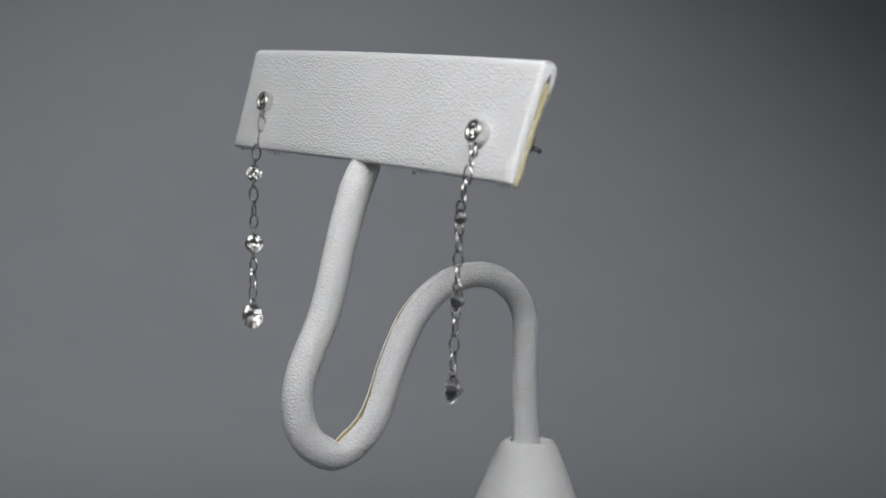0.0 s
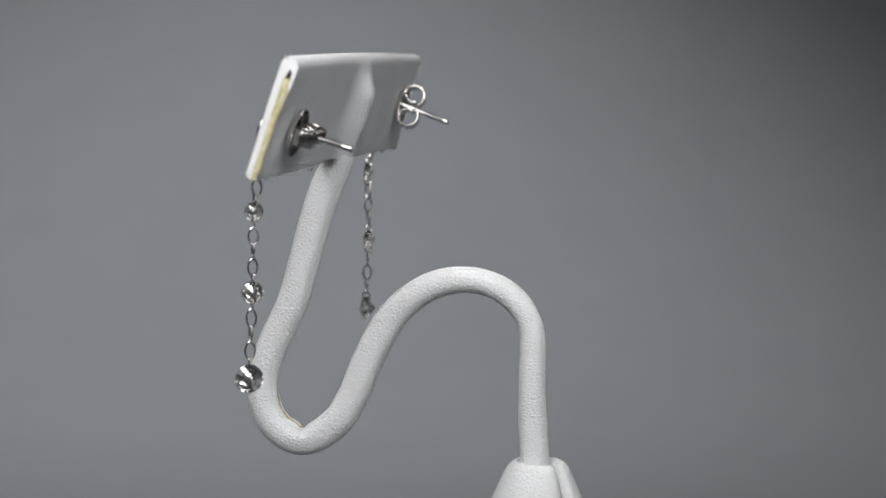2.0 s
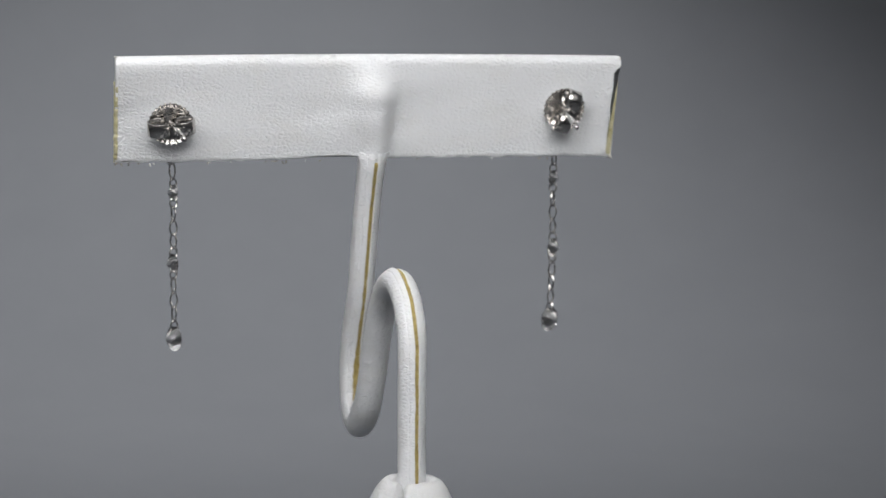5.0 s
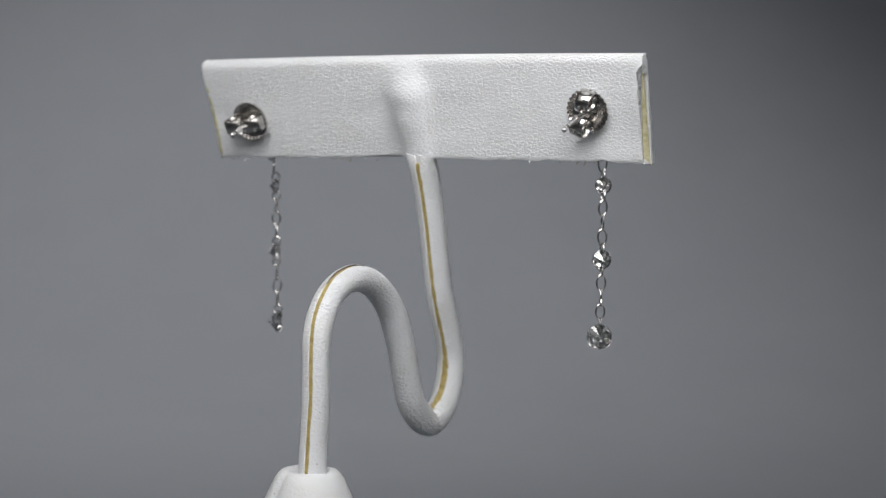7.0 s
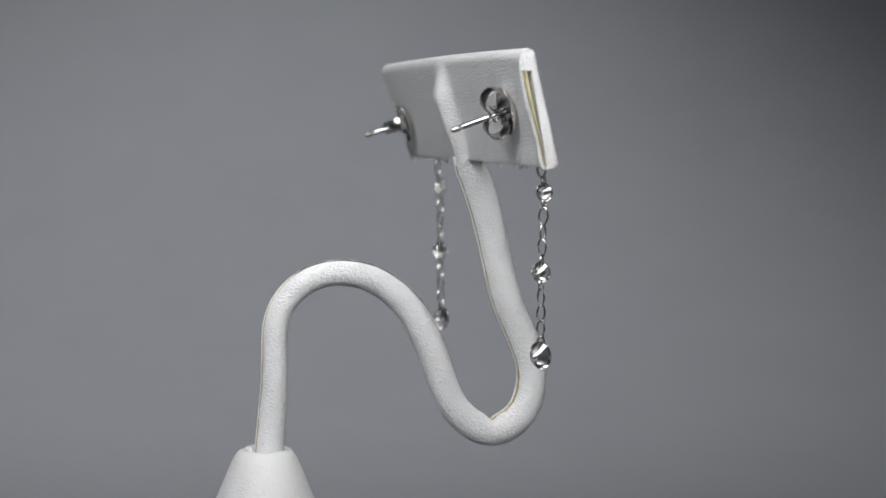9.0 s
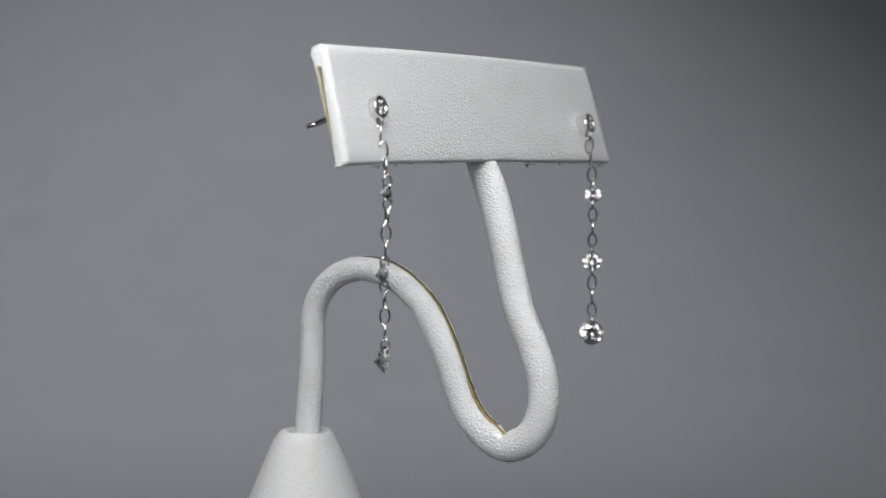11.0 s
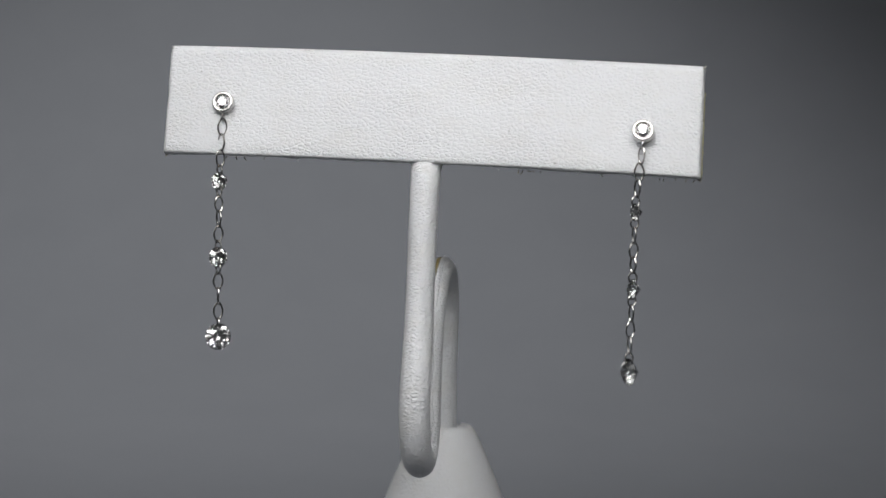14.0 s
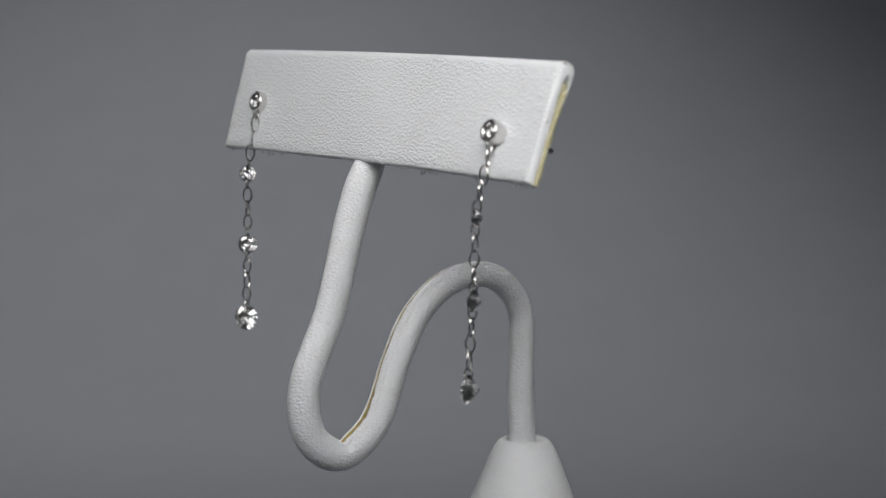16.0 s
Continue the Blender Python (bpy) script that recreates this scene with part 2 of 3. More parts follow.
def bar():
    prof = [(-0.55, 0.0), (-0.76, 0.06), (-0.85, 0.24)]
    prof += [(-HALF, 0.24 + (TALL - HALF - 0.24) * k / 10) for k in range(1, 11)]
    prof += [(-HALF * math.cos(a), TALL - HALF + HALF * math.sin(a)) for a in (radians(18 * k) for k in range(1, 10))]
    prof += [(HALF, (TALL - HALF) * (1 - k / 22) + 0.06) for k in range(23)]
    prof += [(0.80, 0.0), (0.58, 0.0), (0.58, TALL - 2.0), (0.46, TALL - 1.35), (0.22, TALL - 0.95), (0.06, TALL - 1.35), (-0.12, TALL - 2.0), (-0.12, 0.02)]
    us = [0.0, 0.0016, 0.004, 0.008] + [0.008 + 0.984 * k / 96 for k in range(1, 96)] + [0.992, 0.996, 0.9984, 1.0]
    rings = []
    for u in us:
        e = min(u, 1 - u)
        inset = 0.5 if e < 0.001 else 0.26 if e < 0.003 else 0.09 if e < 0.006 else 0.0
        ring = []
        reach = 1.0 if u < 0.5 else 2.2
        for row, (off, s) in enumerate(prof):
            uu, inner = u, row > len(prof) - 7
            o, t = off + (inset if off < -0.3 else 0.0), s - (0.15 * inset if s > TALL - 0.9 else 0.0)
            if off > 0.4 and s < TALL - 0.3 and (s < TALL - 0.9 or not inner):
                o += ridge(u, s) * smooth_step(0, 0.02, e) - pinched(u, s)
                if u < 0.03:
                    step = (0.0135 * (1 - e / 0.03)) * (1 - smooth_step(TALL - reach - 0.6, TALL - reach + 0.2, s))
                    uu += step
                if s < 0.1:
                    t += 0.16 + 0.16 * noise.noise((u * 40, 0.3, 1.7)) + 0.10 * noise.noise((u * 130, 7.3, 1.7)) + 0.42 * math.exp(-((u - 0.56) / 0.07) ** 2) + 0.12 * noise.noise((u * 9, 5.5, 1.7))
            if inner and off < 0.3:
                o += 0.50 * (1 - smooth_step(0.02, 0.10, u)) * (1 - smooth_step(TALL - 3.5, TALL - 1.5, s))
            if inner and s > TALL - 2.1 and u < 0.4:
                t = TALL - 2.0
            if off < -0.5:
                o += 0.10 * noise.noise((u * 9, s * 0.2, 8.8))
            if e < 0.007:
                o += 0.06 * noise.noise((off * 5, s * 2.3, u * 9))
            ring.append(bar_point(uu + (0.0022 * noise.noise((s * 1.9, off * 3, u * 50)) if e < 0.003 else 0.0), t, o))
        rings.append(ring)
    part("bar_cover", rings_mesh(rings), LEATHER_BAR, stand, "white pebbled leatherette folded over the bar")
    # raw glued edge that shows at both ends between the two layers
    rings = []
    for k in range(97):
        u = 0.0016 + 0.9982 * k / 96
        w = 0.04 * noise.noise((k * 0.45, 2.0, 0.0))
        low, high = 0.02 if k in (0, 96) else 0.5, TALL - 1.85
        thin = 0.50 * (1 - smooth_step(0.02, 0.10, u))
        ring = [(-0.11 + thin, low)] + [(0.57 + w - pinched(u, s) + ridge(u, s) * 0.5, s) for s in (low, 2.5, 5.0, 6.6, 7.6, high)] + [(-0.11 + thin, high)]
        rings.append([bar_point(u, s, o) for o, s in ring])
    part("glue_layer", rings_mesh(rings), GLUE_EDGE, stand, "yellowed glue showing between the leatherette layers", False)
    # a ragged smear of the same glue over one raw end
    rings = []
    for k in range(70):
        s = 0.12 + (TALL - 2.5) * k / 69
        mid = 0.54 - 0.75 * pinched(0.995, s) + 0.10 * noise.noise((s * 0.6, 3.0, 1.0))
        half = (0.27 + 0.14 * noise.noise((s * 1.1, 5.0, 2.0)) + 0.08 * noise.noise((s * 3.7, 1.0, 2.0))) * (0.35 + 0.65 * smooth_step(0, 5, min(k, 69 - k)))
        out = 1.0 + (0.05 + 0.07 * noise.noise((s * 2.1, 8.0, 2.0))) / 51.9
        ring = [bar_point(out - 0.006, s, mid - half)]
        for a, h in ((-1.0, -0.001), (-0.6, 0.0012), (0.1, 0.0016 + 0.0012 * noise.noise((s * 4, 1, 1))), (0.6, 0.0010), (1.0, -0.0015)):
            ring.append(bar_point(out + h, s, mid + half * a))
        ring.append(bar_point(out - 0.006, s, mid + half))
        rings.append(ring)
    part("glue_smear", rings_mesh(rings), GLUE_EDGE, stand, "ragged olive smear of dried glue")


STEM = [(2.6, -6.2, -7.0), (2.6, -6.8, -8.2), (2.62, -7.85, -10.3), (2.7, -9.15, -14.28), (2.76, -10.55, -19.9), (2.82, -11.45, -22.77), (2.9, -12.9, -25.8), (2.93, -13.95, -28.49), (2.95, -14.2, -31.3),
        (2.97, -13.1, -34.45), (3.0, -9.85, -36.15), (2.9, -6.35, -34.0), (2.75, -4.68, -31.1), (2.62, -3.66, -28.3), (2.55, -2.35, -25.5), (2.5, -0.85, -23.0), (2.47, 1.33, -20.95), (2.45, 3.72, -19.68),
        (2.42, 6.6, -19.2), (2.38, 9.4, -19.78), (2.3, 11.75, -21.5), (2.25, 13.0, -24.0), (2.22, 13.1, -27.0), (2.19, 13.15, -30.86), (2.19, 13.32, -33.7), (2.18, 13.58, -37.25), (2.18, 13.75, -39.6)]
# along the stem: its half thickness in the plane of the S, and across that plane
GIRTH = [(0.0, 1.10, 1.62), (0.018, 1.28, 1.58), (0.045, 1.55, 1.46), (0.08, 1.62, 1.38), (0.15, 1.56, 1.36), (0.30, 1.56, 1.46), (0.38, 1.62, 1.46), (0.46, 1.50, 1.44), (0.55, 1.50, 1.42), (0.62, 1.38, 1.42),
         (0.70, 1.28, 1.42), (0.78, 1.25, 1.38), (0.86, 1.30, 1.34), (0.92, 1.42, 1.32), (1.0, 1.50, 1.38)]


def girth(s):
    k = max(i for i in range(len(GIRTH) - 1) if GIRTH[i][0] <= s)
    (s0, a, b), (s1, c, d) = GIRTH[k:k + 2]
    q = smooth_step(s0, s1, s)
    return a + (c - a) * q, b + (d - b) * q


def stem_frames():
    line = spline([(x, y, z + EYE) for x, y, z in STEM], 10)
    for _ in range(15):
        line = [line[0]] + [(a + 2 * b + c) / 4 for a, b, c in zip(line, line[1:], line[2:])] + [line[-1]]
    out = []
    for k, p in enumerate(line):
        t = (line[min(k + 1, len(line) - 1)] - line[max(k - 1, 0)]).normalized()
        side = Vector((1, 0, 0))
        seam = Vector((0, -t.z, t.y)).normalized()
        out.append((p, t, side, seam))
    return out


def stem():
    """The leatherette tube, its two edges meeting over a strip of glue; one edge overlaps and ends in a fine step."""
    frames = stem_frames()
    rings, strip, dark_rings = [], [], []
    count = len(frames)
    for k, (p, t, side, seam) in enumerate(frames):
        s = k / count
        deep, wide = girth(s)
        wob = 1 + 0.022 * noise.noise((k * 0.13, 1.0, 0.0)) + 0.012 * noise.noise((k * 0.41, 6.0, 0.0))
        bend = 1 - smooth_step(0.1, 0.9, abs(t.z))
        inner = smooth_step(0.24, 0.32, s) * (1 - smooth_step(0.42, 0.50, s))
        rise = smooth_step(0.40, 0.46, s) * (1 - smooth_step(0.66, 0.74, s))
        left = radians(9.0 + 2.5 * noise.noise((k * 0.27, 4.0, 2.0)) + (7.0 + 9.0 * noise.noise((k * 0.45, 1.0, 6.0))) * inner)
        right = left + radians(3.0 + 2.0 * noise.noise((k * 0.2, 3.0, 9.0))) * rise
        proud = 0.050 * rise
        lean = -0.14 * (1 - smooth_step(0.26, 0.36, s)) - 0.08 * rise - 0.17 * smooth_step(0.70, 0.82, s) + 0.05 * noise.noise((k * 0.09, 9.0, 2.0)) + 0.05 * noise.noise((k * 0.37, 2.0, 7.0)) * (0.4 + inner)
        step = right + radians(24 + 5 * noise.noise((k * 0.12, 5.0, 5.0)))
        marks = [(right * 0.75, 0.76), (right * 0.93, 0.95), (right, 1.02 + proud), (right + 0.07, 1.035 + proud), ((right + step) / 2, 1.02 + 0.8 * proud), (step - 0.06, 1.012 + 0.5 * proud), (step - 0.02, 1.0 + 0.4 * proud), (step + 0.015, 0.955), (step + 0.05, 0.985), (step + 0.12, 1.0)]
        last = 2 * math.pi - left
        marks += [(step + 0.12 + (last - 0.1 - step - 0.12) * i / 34, 1.0) for i in range(1, 35)]
        marks += [(last - 0.04, 1.012), (last, 1.0), (last + left * 0.08, 0.95), (last + left * 0.28, 0.76)]
        ring = []
        for i, (a, f) in enumerate(marks):
            b = a + lean
            lip = 0.030 * noise.noise((k * 0.6, i * 3.0, 0.0)) if i < 5 or i > 43 else 0
            inside = max(0.0, math.cos(b))
            pucker = 0.11 * noise.noise((k * 0.5, i * 0.35, 5.0)) * (inside > 0.1) * bend * (0.15 < s < 0.6)
            pinch = -0.30 * math.exp(-((s - 0.384) / 0.010) ** 2) * inside ** 2
            under = 0.035 * noise.noise((k * 0.7, math.sin(b) * 2.2, 2.0)) * max(0.0, -math.cos(b)) * bend * (s > 0.5)
            ring.append(p + wob * (f + lip + pucker + pinch + under) * (deep * math.cos(b) * seam + wide * math.sin(b) * side))
        rings.append(ring)
        if k > 6:
            line = lambda lo, hi, top: [p + f * (deep * math.cos(a + lean) * seam + wide * math.sin(a + lean) * side) * (1 - 0.20 * math.exp(-((s - 0.384) / 0.010) ** 2))
                                        for a, f in ((lo, top - 0.05), (lo * 0.6 + hi * 0.4, top + 0.02 * noise.noise((k * 0.5, 0, 0))), (hi, top - 0.02), (hi, 0.74), (lo, 0.74))]
            strip.append(line(-left * 1.15, left * (1.15 - 0.3 * rise), 0.965))
            # a dark strip up the wall of the overlapping lip, beside the glue
            if 0.40 < s < 0.745:
                dark_rings.append([p + f * (deep * math.cos(a + lean) * seam + wide * math.sin(a + lean) * side)
                            for a, f in ((right * 0.80, 0.86), (right * 0.86, 0.99 + proud), (right + 0.03, 1.03 + proud + 0.012 * noise.noise((k * 0.7, 1.0, 4.0))), (right + 0.03, 0.90))])
    body = part("stem_cover", rings_mesh(rings), LEATHER_STEM, stand, "white leatherette tube bent into an S")
    part("seam", rings_mesh(strip), GLUE, body, "ochre glued seam running along the stem")
    part("seam_side_strip", rings_mesh(dark_rings), SEAM_DARK, body, "narrow dark strip beside the glued seam")


def base():
    cx, cy, notch = 2.32, 13.9, radians(58)
    prof = [(0.0, -38.6), (1.35, -38.5), (1.55, -37.9), (1.75, -37.35), (2.0, -37.02), (2.4, -36.92), (2.75, -37.05), (3.08, -37.4), (3.38, -37.85), (3.7, -38.5), (4.08, -39.3), (4.82, -41.0),
            (5.58, -42.8), (6.45, -45.0), (7.5, -48.2), (8.7, -51.4), (9.9, -54.5), (11.2, -57.3), (12.0, -58.8), (12.2, -59.5), (12.0, -60.0), (0.0, -60.0)]
    rings, sides = [], 96
    for k, (r, h) in enumerate(prof):
        ring = []
        for i in range(sides):
            a = 2 * math.pi * i / sides
            d = (a - notch + math.pi) % (2 * math.pi) - math.pi
            deep = (0.34 * math.exp(-(d / 0.10) ** 2) + 0.10 * math.exp(-(d / 0.34) ** 2)) * smooth_step(1.3, 2.3, r) * (1 - 0.75 * smooth_step(41, 50, -h))
            rr = r * (1 - deep) + 0.10 * noise.noise((math.cos(a) * 1.3, math.sin(a) * 1.3, h * 0.25)) * min(1, r / 2)
            hh = h - (1.5 * math.exp(-(d / 0.12) ** 2) if 1.5 < r < 3.7 and h > -39 else 0) + (0.12 * noise.noise((a * 2, r, 0.5)) if h > -38.2 else 0)
            ring.append(Vector((cx + rr * math.cos(a), cy + 0.96 * rr * math.sin(a), EYE + hh)))
        rings.append(ring)
    bm = rings_mesh(rings, caps=False)
    bmesh.ops.remove_doubles(bm, verts=bm.verts, dist=0.001)
    part("base_cover", bm, LEATHER_BASE, stand, "white leatherette cone with a folded seam")


def fray():
    """Loose threads under the bar's lower edge and at its corners."""
    rng = random.Random(4)
    for u, s, n, big in [(0.118, 0, 0.5, 0.6), (0.135, 0, 0.55, 0.8), (0.15, 0, 0.6, 0.9), (0.19, 0, 0.5, 0.5), (0.405, 0, 0.7, 0.4), (0.60, 0, 0.8, 0.5), (0.668, 0, 0.6, 0.9),
                         (0.676, 0, 0.7, 1.1), (0.685, 0, 0.7, 0.9), (0.955, 0, 0.4, 0.8), (0.975, 0, 0.3, 1.0), (0.99, 0, 0.3, 0.9),
                         (0.004, 0.0, 0.3, 0.8), (0.998, 10.5, 0.0, 0.7), (0.002, 10.4, 0.2, 0.6), (0.995, 0.1, 0.5, 0.9)]:
        p = bar_point(u, s + 0.05, n)
        pts = [p]
        d = Vector((rng.uniform(-1, 1), rng.uniform(-0.5, 0.5), -1.0 if s < 5 else 0.8)).normalized()
        for k in range(5):
            d = (d + 0.6 * Vector((rng.uniform(-1, 1), rng.uniform(-1, 1), rng.uniform(-0.6, 0.6)))).normalized()
            pts.append(pts[-1] + d * 0.10 * big)
        part("loose_thread", tube(pts, 0.065, 5, taper=[1, 1, 0.9, 0.8, 0.6, 0.3]), FIBRE, stand)
    for k in range(9):
        u = rng.choice((rng.uniform(0.01, 0.5), rng.uniform(0.52, 0.99), rng.uniform(0.62, 0.95)))
        p = bar_point(u, 0.12, 0.72 + 0.1 * rng.random())
        d = Vector((rng.uniform(-0.6, 0.6), rng.uniform(-0.2, 0.6), -1.0)).normalized()
        e = Vector((rng.uniform(-1, 1), rng.uniform(-0.5, 0.5), -0.4)).normalized()
        a = rng.uniform(0.10, 0.22)
        part("loose_thread", tube([p, p + d * a, p + d * a + e * a * 0.7], rng.uniform(0.03, 0.07), 5, taper=[1, 0.9, 0.4]), NUB if k % 4 else FIBRE, stand)
    # pale fluff at the four corners
    for u, s in ((0.002, 0.2), (0.003, 10.5), (0.997, 0.2), (0.998, 10.6)):
        for _ in range(4):
            p = bar_point(u, s, rng.uniform(-0.5, 0.6))
            d = Vector((-1 if u < 0.5 else 1, rng.uniform(-0.8, 0.8), (-1 if s < 5 else 1) * rng.uniform(0.3, 1.2))).normalized()
            e = Vector((rng.uniform(-1, 1), rng.uniform(-1, 1), rng.uniform(-1, 1))).normalized()
            a = rng.uniform(0.12, 0.24)
            part("loose_thread", tube([p - d * 0.08, p + d * a, p + d * a + e * a], rng.uniform(0.05, 0.09), 5, taper=[1, 0.9, 0.4]), NUB, stand)


bar()
stem()
base()
fray()


# ---- the earrings ----
def brilliant(r):
    """A round brilliant cut, its table towards +z."""
    bm = bmesh.new()
    ring = lambda n, q, h, o=0.0: [bm.verts.new((q * r * math.cos(2 * math.pi * (i + o) / n), q * r * math.sin(2 * math.pi * (i + o) / n), h * r)) for i in range(n)]
    table, crown = ring(8, 0.56, 0.34), ring(8, 0.80, 0.19, 0.5)
    top, low = ring(16, 1.0, 0.03), ring(16, 1.0, -0.03)
    mid, tip = ring(8, 0.30, -0.62), bm.verts.new((0, 0, -0.88 * r))
    bm.faces.new(table)
    for i in range(8):
        j = (i + 1) % 8
        bm.faces.new((table[i], crown[i], table[j]))
        bm.faces.new((table[i], crown[i - 1], top[2 * i], crown[i]))
        bm.faces.new((crown[i], top[2 * i], top[2 * i + 1]))
        bm.faces.new((crown[i], top[2 * i + 1], top[(2 * i + 2) % 16]))
        bm.faces.new((low[2 * i], low[2 * i - 1], mid[i]))
        bm.faces.new((low[2 * i], mid[i], low[2 * i + 1]))
        bm.faces.new((mid[i], mid[j], low[2 * i + 1]))
        bm.faces.new((mid[i], tip, mid[j]))
    for i in range(16):
        bm.faces.new((top[i], low[i], low[(i + 1) % 16], top[(i + 1) % 16]))
    return bm


def oval(wide, tall, wire):
    """A chain link standing in the xz plane, pointed a little at its ends."""
    pts = [Vector((wide / 2 * math.sin(a) * (1 - 0.12 * abs(math.cos(a))), 0.03 * math.sin(2 * a), tall / 2 * math.cos(a))) for a in (2 * math.pi * i / 20 for i in range(20))]
    rings = []
    for k, p in enumerate(pts):
        t = (pts[(k + 1) % 20] - pts[k - 1]).normalized()
        n = Vector((0, 1, 0))
        b = t.cross(n)
        rings.append([p + wire * (math.cos(a) * n + math.sin(a) * b) for a in (2 * math.pi * i / 7 for i in range(7))])
    return rings_mesh(rings + [rings[0]], caps=False)


def facing(angle, tilt=0.0, spin=0.0):
    """Turns +z of a thing to a level direction of the plan."""
    a = radians(angle)
    return Matrix.Rotation(a, 4, "Z") @ Matrix.Rotation(radians(90 + tilt), 4, "Y") @ Matrix.Rotation(radians(spin), 4, "Z")


def earring(label, stud, root, tip, tilt, proud, lift, drops, back_turn, bead):
    """stud: centre of the front stone; root, tip: ends of the post; drops: x, y, z, radius, facing of the hanging stones."""
    stud, root, tip = Vector(stud), Vector(root), Vector(tip)
    top = thing("earring", stud.x, stud.y, EYE + stud.z, label, "earring", "pair of drop earrings")
    axis = Vector((0, -math.cos(radians(tilt)), math.sin(radians(tilt))))     # out of the bar, to the front
    turn = axis.to_track_quat("Z", "Y").to_matrix().to_4x4()
    at = lambda d: turn @ Matrix.Translation((0, 0, d))
    lean = (root - tip).normalized().to_track_quat("Z", "Y").to_matrix().to_4x4()
    along = lambda d: Matrix.Translation(root - stud) @ lean @ Matrix.Translation((0, 0, d))
    # bezel with a rounded, polished rim
    rim = [(0.0, -proud - 0.1), (0.98, -proud - 0.1), (1.03, -proud), (1.04, -0.12), (1.02, 0.03), (0.94, 0.10), (0.80, 0.10), (0.70, 0.02), (0.66, -0.10), (0.60, -0.24), (0.10, -0.84), (0.0, -0.85)]
    bezel = part("bezel", placed(lathe(rim, 40, lambda a, k: 1 + 0.012 * math.sin(3 * a + k)), at(0)), METAL, top, "polished white gold bezel")
    part("bezel_stone", placed(brilliant(0.69), at(-0.14)), DIAMOND, bezel, "small clear round diamond", False)
    span = (tip - root).length
    post = [(0.0, -span), (0.16, -span + 0.02), (0.25, -span + 0.12), (0.27, -span + 0.25), (0.27, -span + 0.95), (0.20, -span + 1.02), (0.20, -span + 1.12), (0.27, -span + 1.20), (0.27, 0.1), (0.0, 0.1)]
    part("post", placed(lathe(post, 16), along(0)), METAL, top, "thin white gold ear post with a notch")
    # butterfly back: a cupped disc with a serrated rim and two scrolls
    lie = lift - span
    disc = [(0.0, 0.02), (1.5, 0.02), (1.86, 0.12), (2.06, 0.34), (2.16, 0.40), (2.18, 0.28), (2.02, 0.0), (1.5, -0.14), (0.0, -0.14)]
    teeth = lambda a, k: 1 + (0.040 * math.sin(26 * a) if k in (3, 4, 5) else 0)
    seat = Matrix.Translation(along(lie).translation) @ turn @ Matrix.Rotation(radians(back_turn), 4, "Z")
    clutch = part("butterfly_back", placed(lathe(disc, 104, teeth), seat @ Matrix.Rotation(math.pi, 4, "X")), METAL_WORN, top, "white gold butterfly clutch with a serrated rim")
    for side in (1, -1):
        pts = []
        for k in range(26):
            a = radians(-150 + 14.5 * k)
            r = 1.20 - 0.016 * k
            pts.append((side * (1.26 + r * math.cos(a)), -1.22 + r * math.sin(a)))
        rings = []
        for k, (x, z) in enumerate(pts):
            px, pz = pts[max(k - 1, 0)]
            qx, qz = pts[min(k + 1, 25)]
            d = Vector((qx - px, qz - pz)).normalized()
            nx, nz = -d.y * 0.08, d.x * 0.08
            w = 0.62 + 0.10 * math.sin(math.pi * k / 25)
            rings.append([Vector(v) for v in ((x + nx, -w, z + nz), (x + nx, w, z + nz), (x - nx, w, z - nz), (x - nx, -w, z - nz))])
        bm = rings_mesh(rings)
        bmesh.ops.bevel(bm, geom=list(bm.edges), offset=0.02, segments=1, affect="EDGES")
        part("scroll", placed(bm, seat), METAL_WORN, clutch)
    # small loop under the bezel
    hang = Vector((0, 0.15, -1.38))
    part("loop", placed(oval(0.58, 0.98, 0.10), Matrix.Translation(hang) @ Matrix.Rotation(radians(90), 4, "Z")), METAL, bezel)
    # chain
    stones = [(Vector((x, y, z)) - stud, r, ang) for x, y, z, r, ang in drops]
    above, above_r = hang + Vector((0, 0, -0.36)), 0.0
    rng = random.Random(bead)
    for centre, r, ang in stones:
        head = centre + Vector((0, 0, 0.70 * r))
        start = above - Vector((0, 0, 0.70 * above_r))
        run = (head - start).length
        sizes = ([] if above_r == 0 else [1.1]) + [0, 0, 0] + [1.1]
        lap = 0.15
        tall = (run + lap * (len(sizes) + 1) - 1.1 * (len(sizes) - 3)) / 3
        sizes = [s or tall for s in sizes]
        way = (head - start) / run
        pos = -lap
        for k, s in enumerate(sizes):
            mid = start + way * (pos + s / 2)
            pos += s - lap
            ringlet = s == 1.1
            open_now = (k - (0 if above_r == 0 else 1)) % 2 == 0
            yaw = ang + 90 + (90 if ringlet or not open_now else 0) + rng.uniform(-14, 14)
            part("jump_ring" if ringlet else "link", placed(oval(0.82 if ringlet else 0.90, s, 0.092), Matrix.Translation(mid) @ Matrix.Rotation(radians(yaw), 4, "Z") @ Matrix.Rotation(radians(rng.uniform(-3, 3)), 4, "Y")), METAL_WORN, top)
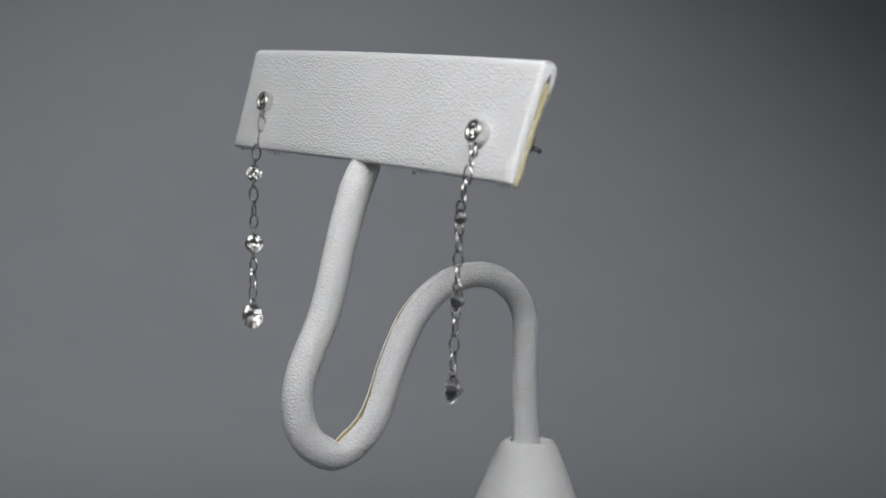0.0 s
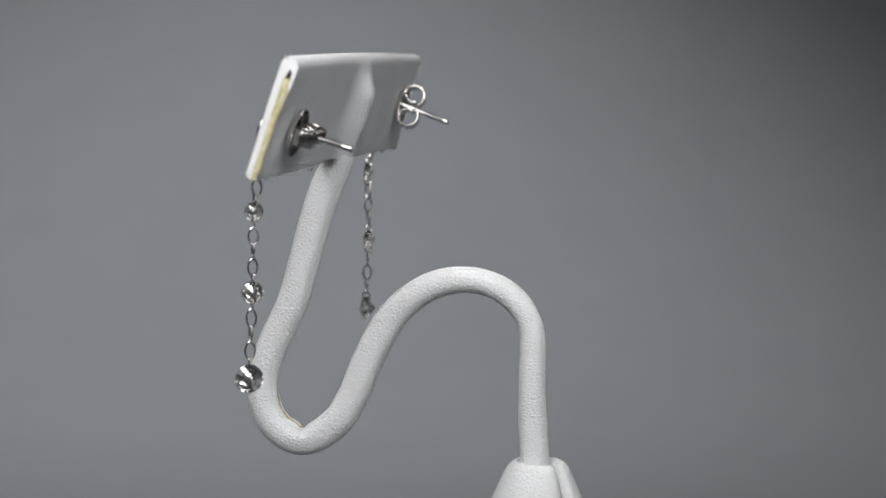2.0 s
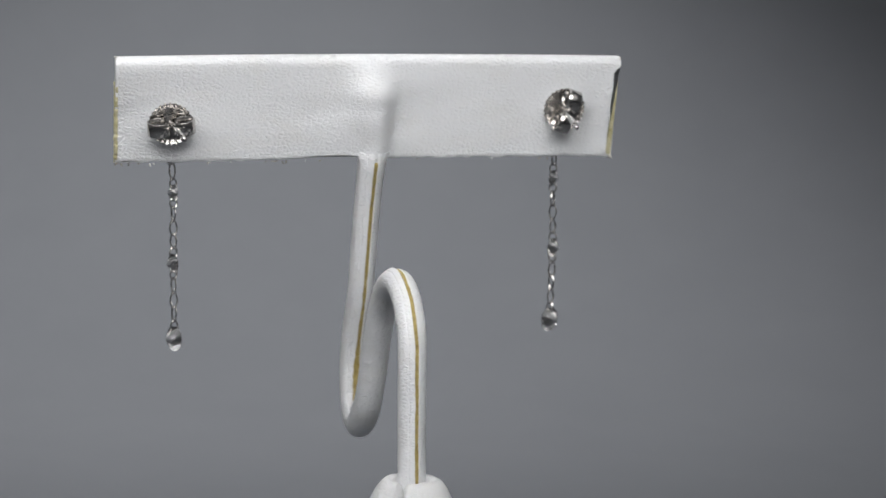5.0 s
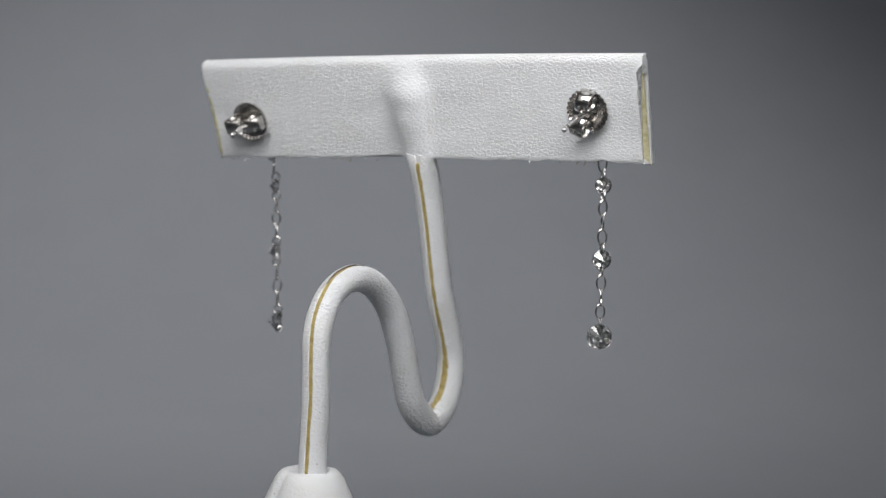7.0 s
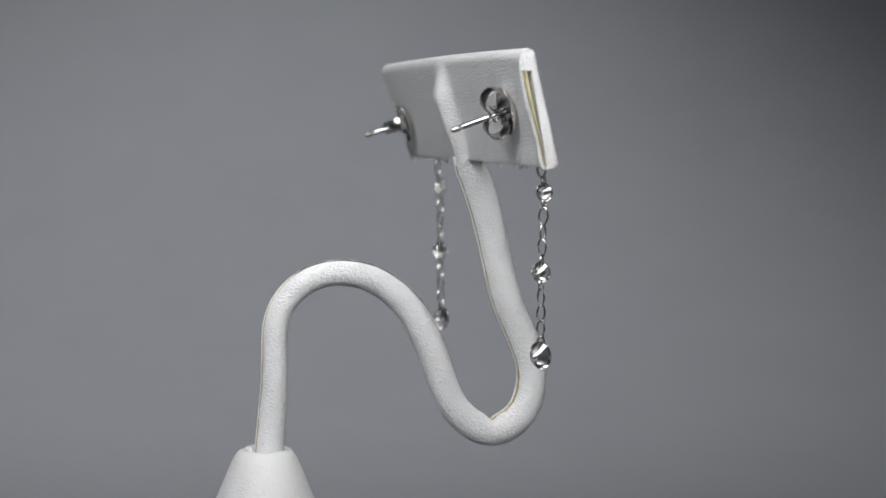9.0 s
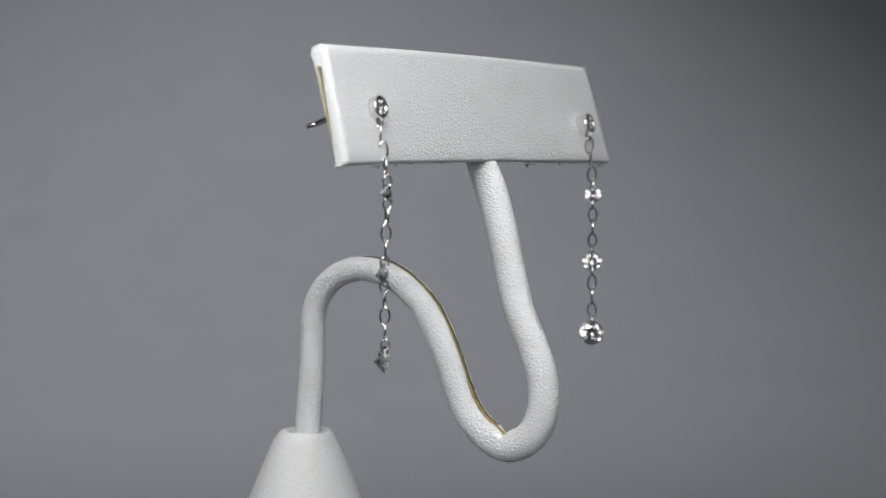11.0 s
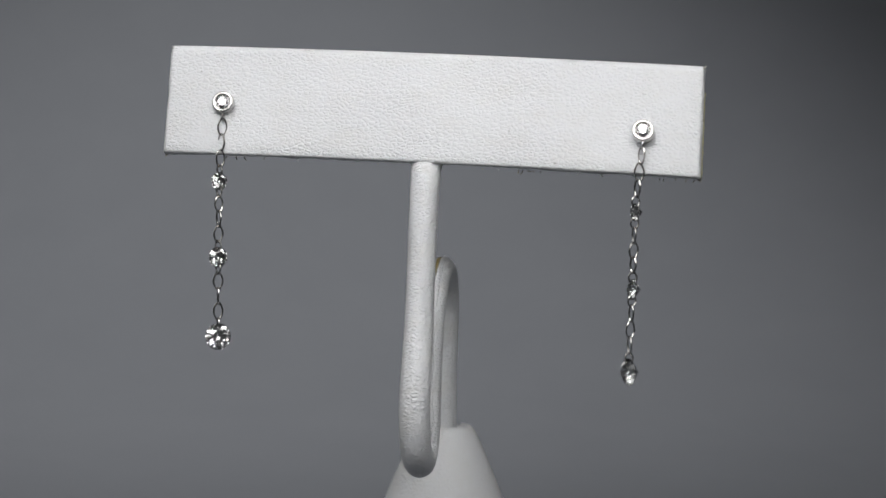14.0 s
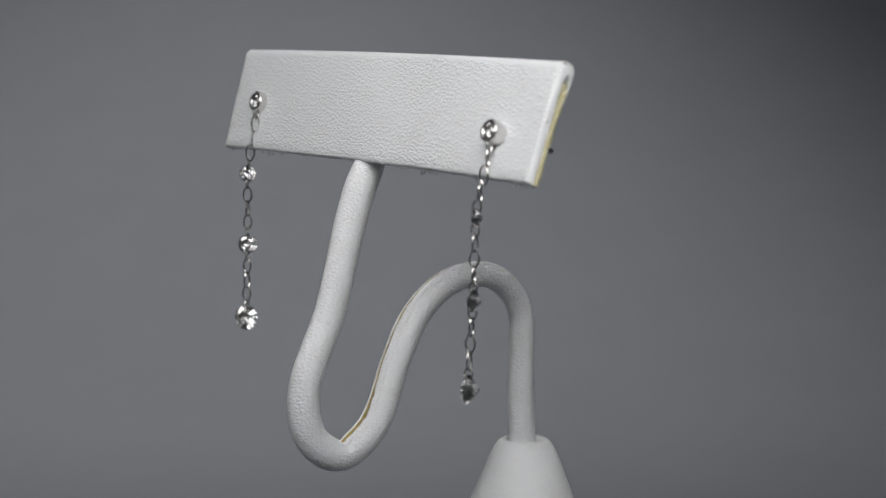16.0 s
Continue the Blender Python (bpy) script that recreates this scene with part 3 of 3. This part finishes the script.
        part("diamond", placed(brilliant(r), Matrix.Translation(centre) @ facing(ang, rng.uniform(-6, 6), rng.uniform(0, 45))), DIAMOND, top, "clear round brilliant diamond", False)
        above, above_r = centre, r
    return top


earring_l = earring("diamond drop earring on fine white gold chain, pinned through the bar", (-17.3, -7.6, -2.18), (-17.28, -7.0, -1.58), (-17.16, 0.52, -4.29), 14, 0.75, 5.72,
                    [(-17.35, -8.45, -9.83, 0.86, 314), (-17.45, -8.3, -17.24, 1.0, 312), (-17.35, -8.45, -24.99, 1.30, 302)], 108, 1)
earring_r = earring("diamond drop earring with stones turned aside, pinned through the bar", (23.23, -8.44, -4.0), (23.75, -7.3, -3.83), (22.33, -0.37, -5.98), 18, 1.25, 5.32,
                    [(22.72, -9.25, -11.69, 0.86, 206), (22.68, -9.36, -18.92, 1.0, 204), (22.53, -9.6, -26.74, 1.30, 212)], -6, 2)


# ---- the turning ----
# the table does not turn quite evenly: seconds, degrees ahead of the even turn
UNEVEN = [(-2.0, 0.0), (0.0, 0.0), (1.5, -0.1), (3.0, -0.16), (4.2, -0.15), (6.3, 1.7), (7.7, 2.4), (9.2, 1.4), (11.3, 0.05), (13.0, 0.3), (14.5, -0.1), (16.0, -1.1), (18.0, -2.5)]


def turned(t):
    """The stand's turn in degrees at t seconds, eased between the rows of UNEVEN."""
    k = max(i for i in range(1, len(UNEVEN) - 2) if UNEVEN[i][0] <= t + 1e-6)
    (t0, a), (t1, b), (t2, c), (t3, d) = UNEVEN[k - 1:k + 3]
    w = t2 - t1
    m1, m2 = (c - a) / (t2 - t0) * w, (d - b) / (t3 - t1) * w
    q = (t - t1) / w
    ahead = (2 * q ** 3 - 3 * q * q + 1) * b + (q ** 3 - 2 * q * q + q) * m1 + (3 * q * q - 2 * q ** 3) * c + (q ** 3 - q * q) * m2
    return TURN0 + TURN_RATE * t + ahead


def motions():
    for ob in (stand, earring_l, earring_r):
        place = Matrix.Translation(ob.matrix_world.translation)
        walk(ob, [(0.2 * k, pose(0, 0, 0, 0, 0, turned(0.2 * k)) @ place) for k in range(81)])


motions()
